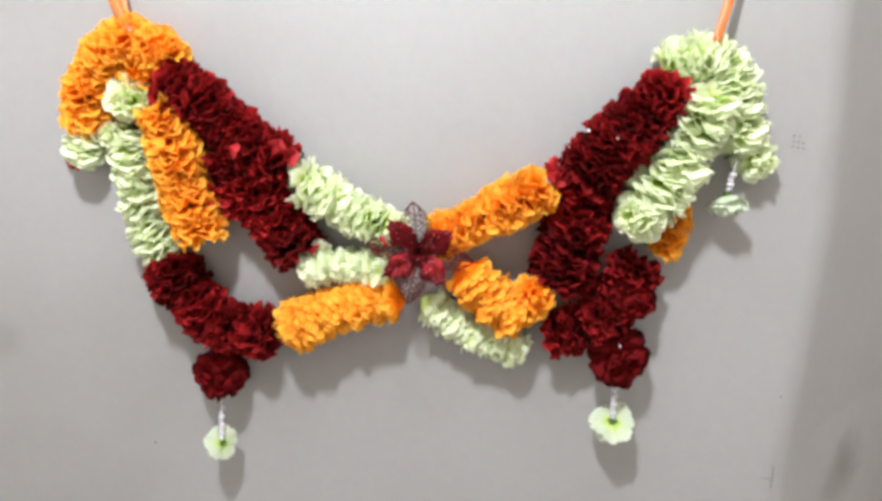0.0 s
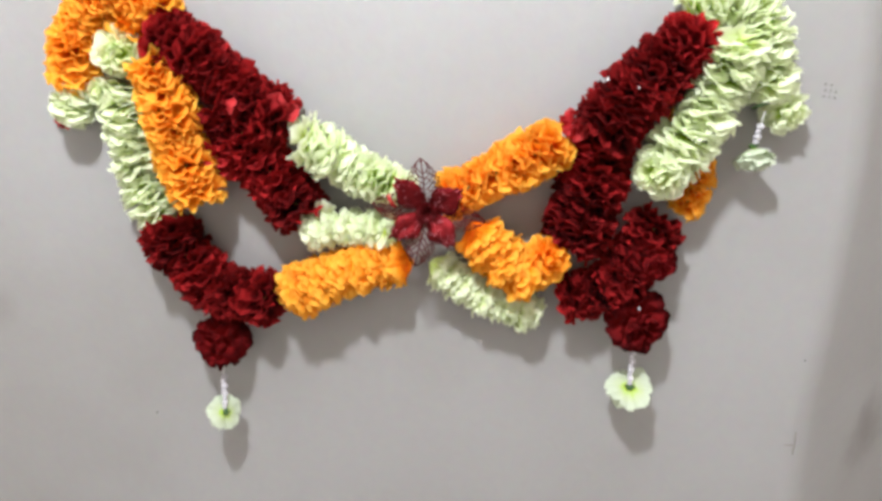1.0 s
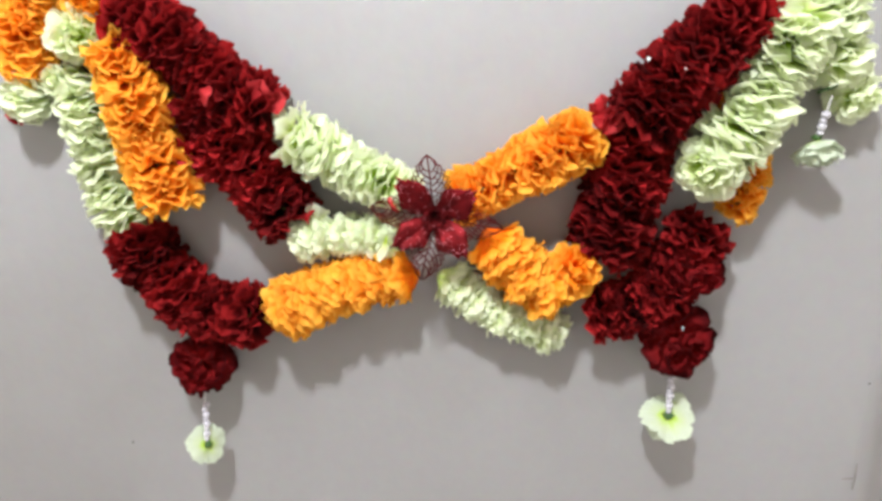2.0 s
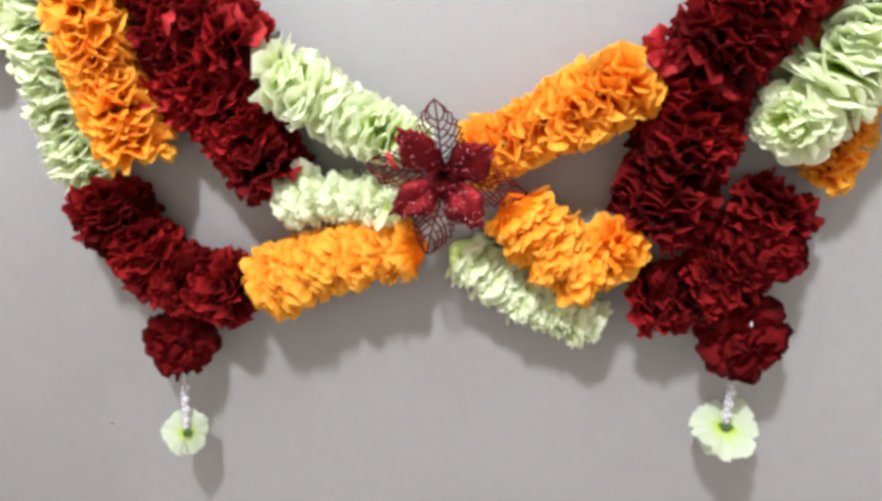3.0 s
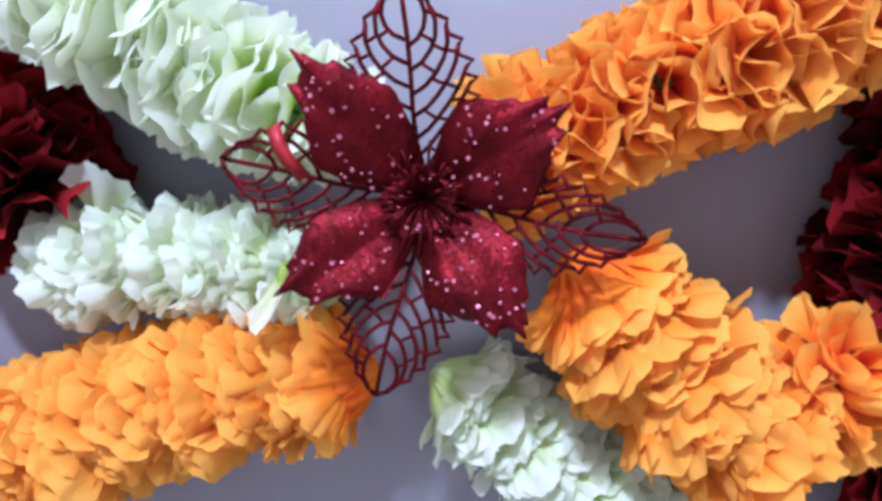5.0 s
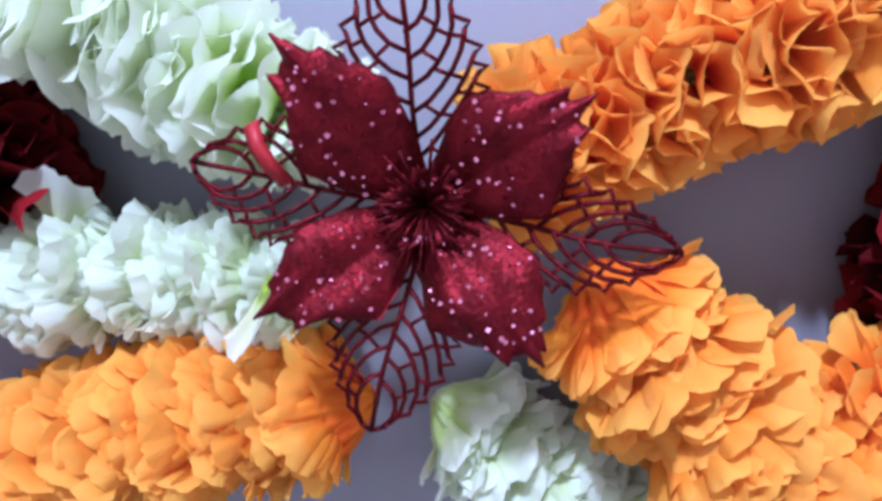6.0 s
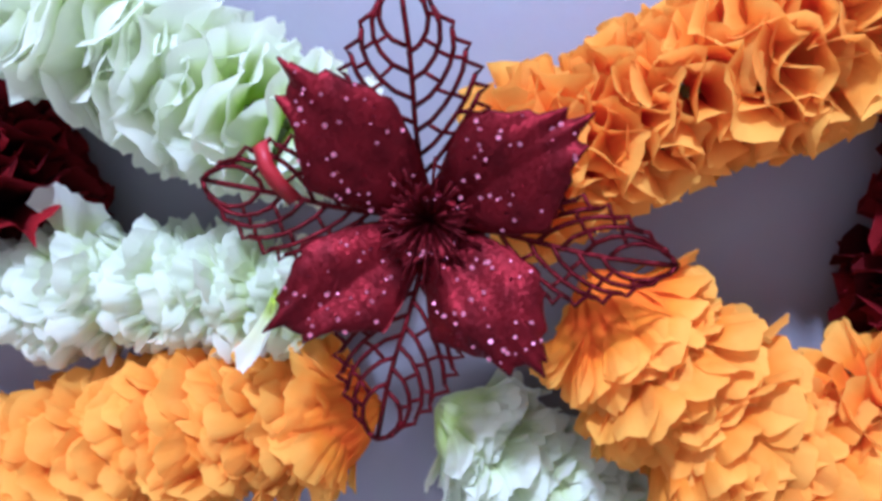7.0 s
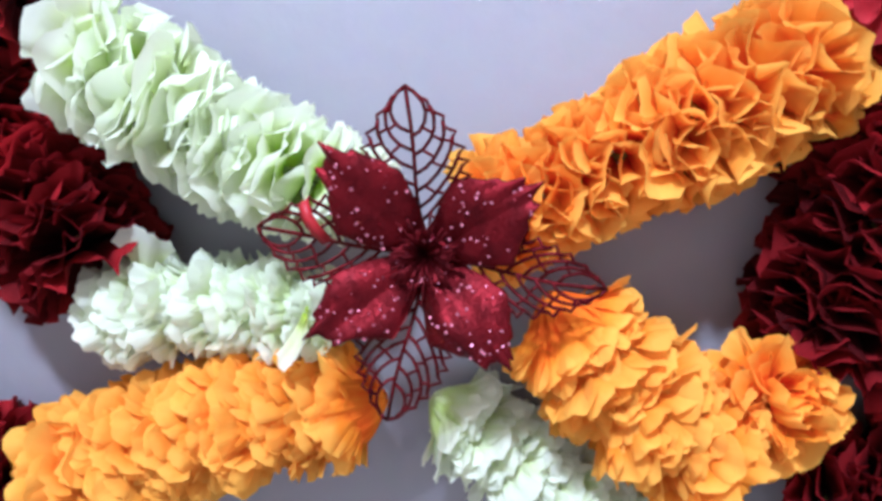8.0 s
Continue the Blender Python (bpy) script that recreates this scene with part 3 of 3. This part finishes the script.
def solid_petal(angle, length, half, rise, seed, name="petal", apex=0.0, bulge=0.0, crease=0.12):
    """A broad toothed petal. apex: where across it the longest tooth stands; bulge: a bump that curls up from its middle."""
    rng = random.Random(seed)
    along, across, out = frame_of(angle, rise)
    nu, nv = 36, 14
    ph = rng.uniform(0, 6)
    teeth = [(-0.78, 0.5), (-0.38, 0.7), (apex, 1.2), (0.42, 0.8), (0.80, 0.5)]

    def at(u, v):
        w = half * (0.24 + 0.76 * math.sin(min(v / 0.62, 1) * math.pi / 2) ** 1.2) * (1 - 0.22 * max(0, v - 0.62) / 0.38)
        tooth = max(size * max(0.0, 1 - abs(u - c) / 0.20) ** 1.3 for c, size in teeth)
        end = 0.93 - 0.30 * abs(u - 0.5 * apex) ** 2.2 + 0.11 * tooth
        y = length * v * (1 - v ** 3 + v ** 3 * end)
        notch = max(0.0, 1 - abs(v - 0.62) / 0.10) + 0.8 * max(0.0, 1 - abs(v - 0.82) / 0.08)
        side = w * u * (1 + 0.11 * notch * max(0.0, abs(u) - 0.8) / 0.2)
        h = 0.15 * length * math.sin(v * 2.5) - crease * half * (1 - abs(u)) ** 1.6 * (0.4 + 0.6 * v) - 0.22 * half * abs(u) ** 3
        h += bulge * math.exp(-((u + 0.35) / 0.38) ** 2 - ((v - 0.55) / 0.20) ** 2) + 0.0007 * math.sin(7 * v + 4 * u + ph) * v
        return along * y + across * side + out * h

    b = bmesh.new()
    top = [[b.verts.new(HEART + at(2 * i / nu - 1, j / nv)) for i in range(nu + 1)] for j in range(nv + 1)]
    low = [[b.verts.new(q.co - out * 0.0005) for q in row] for row in top]
    for j in range(nv):
        for i in range(nu):
            b.faces.new((top[j][i], top[j][i + 1], top[j + 1][i + 1], top[j + 1][i]))
            b.faces.new((low[j][i], low[j + 1][i], low[j + 1][i + 1], low[j][i + 1]))
        for i in (0, nu):
            b.faces.new((top[j][i], top[j + 1][i], low[j + 1][i], low[j][i]))
    for i in range(nu):
        b.faces.new((top[nv][i], top[nv][i + 1], low[nv][i + 1], low[nv][i]))
    ob = part(name, b, GLITTER_RED, poinsettia)
    b = bmesh.new()
    for _ in range(int(44 * length / 0.045)):
        u, v = rng.uniform(-0.93, 0.93), rng.uniform(0.25, 0.97)
        c = HEART + at(u, v) + out * 0.0003
        n = (out + Vector((rng.gauss(0, 0.38), rng.gauss(0, 0.38), rng.gauss(0, 0.38)))).normalized()
        s = n.orthogonal().normalized()
        t, r = n.cross(s), rng.uniform(0.0003, 0.00065)
        b.faces.new([b.verts.new(c + r * (math.cos(q) * s + math.sin(q) * t)) for q in (0, 1.05, 2.09, 3.14, 4.19, 5.24)])
    g = part("glitter", b, FLAKE, ob, "pink sparkling glitter grains", False)
    tagged(g, kind="stuff")
    return ob


def lace_petal(angle, length, half, rise, seed, ribs=8):
    """A leaf skeleton: a midrib, side ribs that lean forward to a toothed rim, and links between them."""
    rng = random.Random(seed)
    along, across, out = frame_of(angle, rise)

    def at(u, v):
        w = half * (math.sin(math.pi * min(max(v, 0.0), 1.0) ** 1.2) ** 0.8 + 0.16 * max(0.0, 1 - v))
        h = 0.14 * length * math.sin(v * 2.4) + 0.10 * half * abs(u) - 0.0035
        return HEART + along * (length * v) + across * (w * u) + out * h

    lines = [([at(0.05 * math.sin(6 * v), v) for v in (0.0, 0.15, 0.3, 0.45, 0.6, 0.75, 0.9, 1.0)], 0.00065)]
    for s in (-1, 1):
        made = []
        for i in range(ribs):
            v0 = 0.02 + 0.100 * i + (0.04 if s > 0 else 0.0) + rng.uniform(-0.012, 0.012)
            v1 = min(0.97, v0 + 0.36 - 0.014 * i)
            made.append(lambda t, v0=v0, v1=v1: (s * t ** 0.85, v0 + (v1 - v0) * t ** 1.25))
        for k, rib in enumerate(made):
            lines.append(([at(*rib(t)) for t in (0.0, 0.2, 0.4, 0.6, 0.8, 1.0)], 0.0006))
            if k + 1 < len(made):
                ahead = made[k + 1]
                for t in ((0.36, 0.74) if k % 2 else (0.56, 0.88)):
                    t += rng.uniform(-0.05, 0.05)
                    lines.append(([at(*rib(t)), at(*ahead(t - 0.22))], 0.0005))
                (ua, va), (ub, vb) = rib(1.0), ahead(1.0)
                lines.append(([at(ua, va), at(ua * 1.14, va + 0.022), at(ub * 0.93, va * 0.45 + vb * 0.55), at(ub, vb)], 0.00055))
            else:
                lines.append(([at(*rib(1.0)), at(s * 0.8, 0.985), at(0, 1.0)], 0.00065))
        lines.append(([at(0, 0.02), at(s * 0.8, 0.12), at(*made[0](1.0))], 0.0005))
    b = bmesh.new()
    for pts, r in lines:
        if (pts[-1] - pts[0]).length > 1e-5:
            tube(b, pts, r, 5)
    return part("lace_petal", b, LACE_RED, poinsettia, "openwork lace petal")


lace_petal(92, 0.0525, 0.0132, 0.20, 1)
lace_petal(-10, 0.0550, 0.0102, 0.18, 2)
lace_petal(-106, 0.0525, 0.0122, 0.18, 3)
lace_petal(165, 0.0515, 0.0120, 0.20, 4)
solid_petal(128, 0.0475, 0.0126, 0.33, 11, apex=-0.25)
solid_petal(32, 0.0435, 0.0140, 0.36, 12, apex=0.05, crease=0.25)
solid_petal(-55, 0.0420, 0.0134, 0.33, 13, apex=0.2, bulge=0.0045)
solid_petal(-146, 0.0435, 0.0124, 0.34, 14, apex=-0.35, crease=0.2)
for k in range(5):
    solid_petal(20 + 72 * k, 0.013, 0.0045, 0.65, 20 + k, "inner_petal")
rng = random.Random(8)
for k in range(46):
    b = bmesh.new()
    t, lean = 6.28 * k / 46 + rng.uniform(-0.1, 0.1), rng.uniform(0.6, 2.6)
    d = Vector((math.cos(t) * lean, -1, math.sin(t) * lean)).normalized()
    tip = HEART + d * rng.uniform(0.010, 0.012 + 0.0035 * lean) + Vector((0, -0.002, 0))
    tube(b, [HEART, HEART.lerp(tip, 0.5) + Vector((0, -0.002, 0.0006)), tip], lambda f: 0.0003 + 0.0002 * (f > 0.9), 5)
    part("stamen", b, LACE_RED, poinsettia, "thin dark red stamen" if k == 0 else "")
b = bmesh.new()
strip = [Vector((-0.0477, -0.066, 1.3710)), Vector((-0.0465, -0.067, 1.3665)), Vector((-0.0447, -0.066, 1.3625)), Vector((-0.0424, -0.062, 1.3580))]
rows = [[b.verts.new(p + Vector((u * 0.0017, h, u * 0.0008))) for u, h in ((-1, 0), (0, -0.0007), (1, 0), (0, 0.0004))] for p in strip]
for ra, rb in zip(rows, rows[1:]):
    for i in range(4):
        b.faces.new((ra[i], ra[(i + 1) % 4], rb[(i + 1) % 4], rb[i]))
b.faces.new(rows[0][::-1])
b.faces.new(rows[-1])
part("sliver", b, plain("red_satin", (0.30, 0.008, 0.009), 0.5), poinsettia, "bright red folded satin sliver")

# ---- marks on the wall ----


def disc(b, x, z, r, seed):
    g = random.Random(seed)
    ring = [(x + r * g.uniform(0.7, 1.2) * math.cos(t), z + r * g.uniform(0.7, 1.2) * math.sin(t)) for t in (k * 0.785 for k in range(8))]
    a = [b.verts.new((px, -0.0004, pz)) for px, pz in ring]
    c = [b.verts.new((px, 0.0, pz)) for px, pz in ring]
    b.faces.new(a)
    for k in range(8):
        b.faces.new((a[k], a[(k + 1) % 8], c[(k + 1) % 8], c[k]))


b = bmesh.new()
for k in range(9):
    if k not in (2,):
        disc(b, 0.343 + 0.0048 * (k % 3) + 0.0006 * math.sin(7 * k), 1.440 - 0.0052 * (k // 3) - 0.001 * (k % 3), 0.0009, k)
tagged(new("ink_dots", to_mesh("ink_dots", b, INK, False)), "small cluster of grey ink dots on plaster", "wall mark", kind="structure")
b = bmesh.new()
disc(b, -0.350, 1.110, 0.0013, 21)
tagged(new("wall_speck", to_mesh("wall_speck", b, INK, False)), "tiny dark speck on the painted plaster", "wall mark", kind="structure")
b = bmesh.new()
disc(b, 0.352, 1.166, 0.0010, 22)
tagged(new("wall_speck", to_mesh("wall_speck", b, INK, False)), "tiny dark speck on the painted plaster", "wall mark", kind="structure")

b = bmesh.new()
for k, (x, z, w, h) in enumerate(((0.3505, 1.072, 0.0012, 0.011), (0.3440, 1.0665, 0.0065, 0.0012), (0.3500, 1.058, 0.0010, 0.006))):
    vs = [b.verts.new((x + sx * w * (0.7 + 0.3 * math.sin(k + sx)), -0.0003, z + sz * h * (0.8 + 0.2 * math.cos(2 * k + sz)))) for sx, sz in ((-1, -1), (0.2, -1.1), (1, -0.8), (1, 1), (-0.1, 1.15), (-1, 0.9))]
    b.faces.new(vs)
tagged(new("wall_smear", to_mesh("wall_smear", b, SMEAR, False)), "faint grey scuff beside the wall's edge", "wall mark", kind="structure")

# ---- the bulb that lights the wall ----
lamp = tagged(new("pendant_bulb_holder"), "plain pendant bulb holder on a cord from the ceiling", "lamp")
lamp.location = (LAMP[0], LAMP[1], 3.0)
b = bmesh.new()
tube(b, [Vector((LAMP[0], LAMP[1], 3.0)), Vector((LAMP[0], LAMP[1], 2.60)), Vector((LAMP[0], LAMP[1], LAMP[2] + 0.10))], 0.003, 8)
part("cord", b, LAMP_METAL, lamp)
b = bmesh.new()
bmesh.ops.create_cone(b, cap_ends=True, segments=24, radius1=0.020, radius2=0.014, depth=0.05, matrix=Matrix.Translation((LAMP[0], LAMP[1], LAMP[2] + 0.075)))
part("socket", b, LAMP_METAL, lamp)
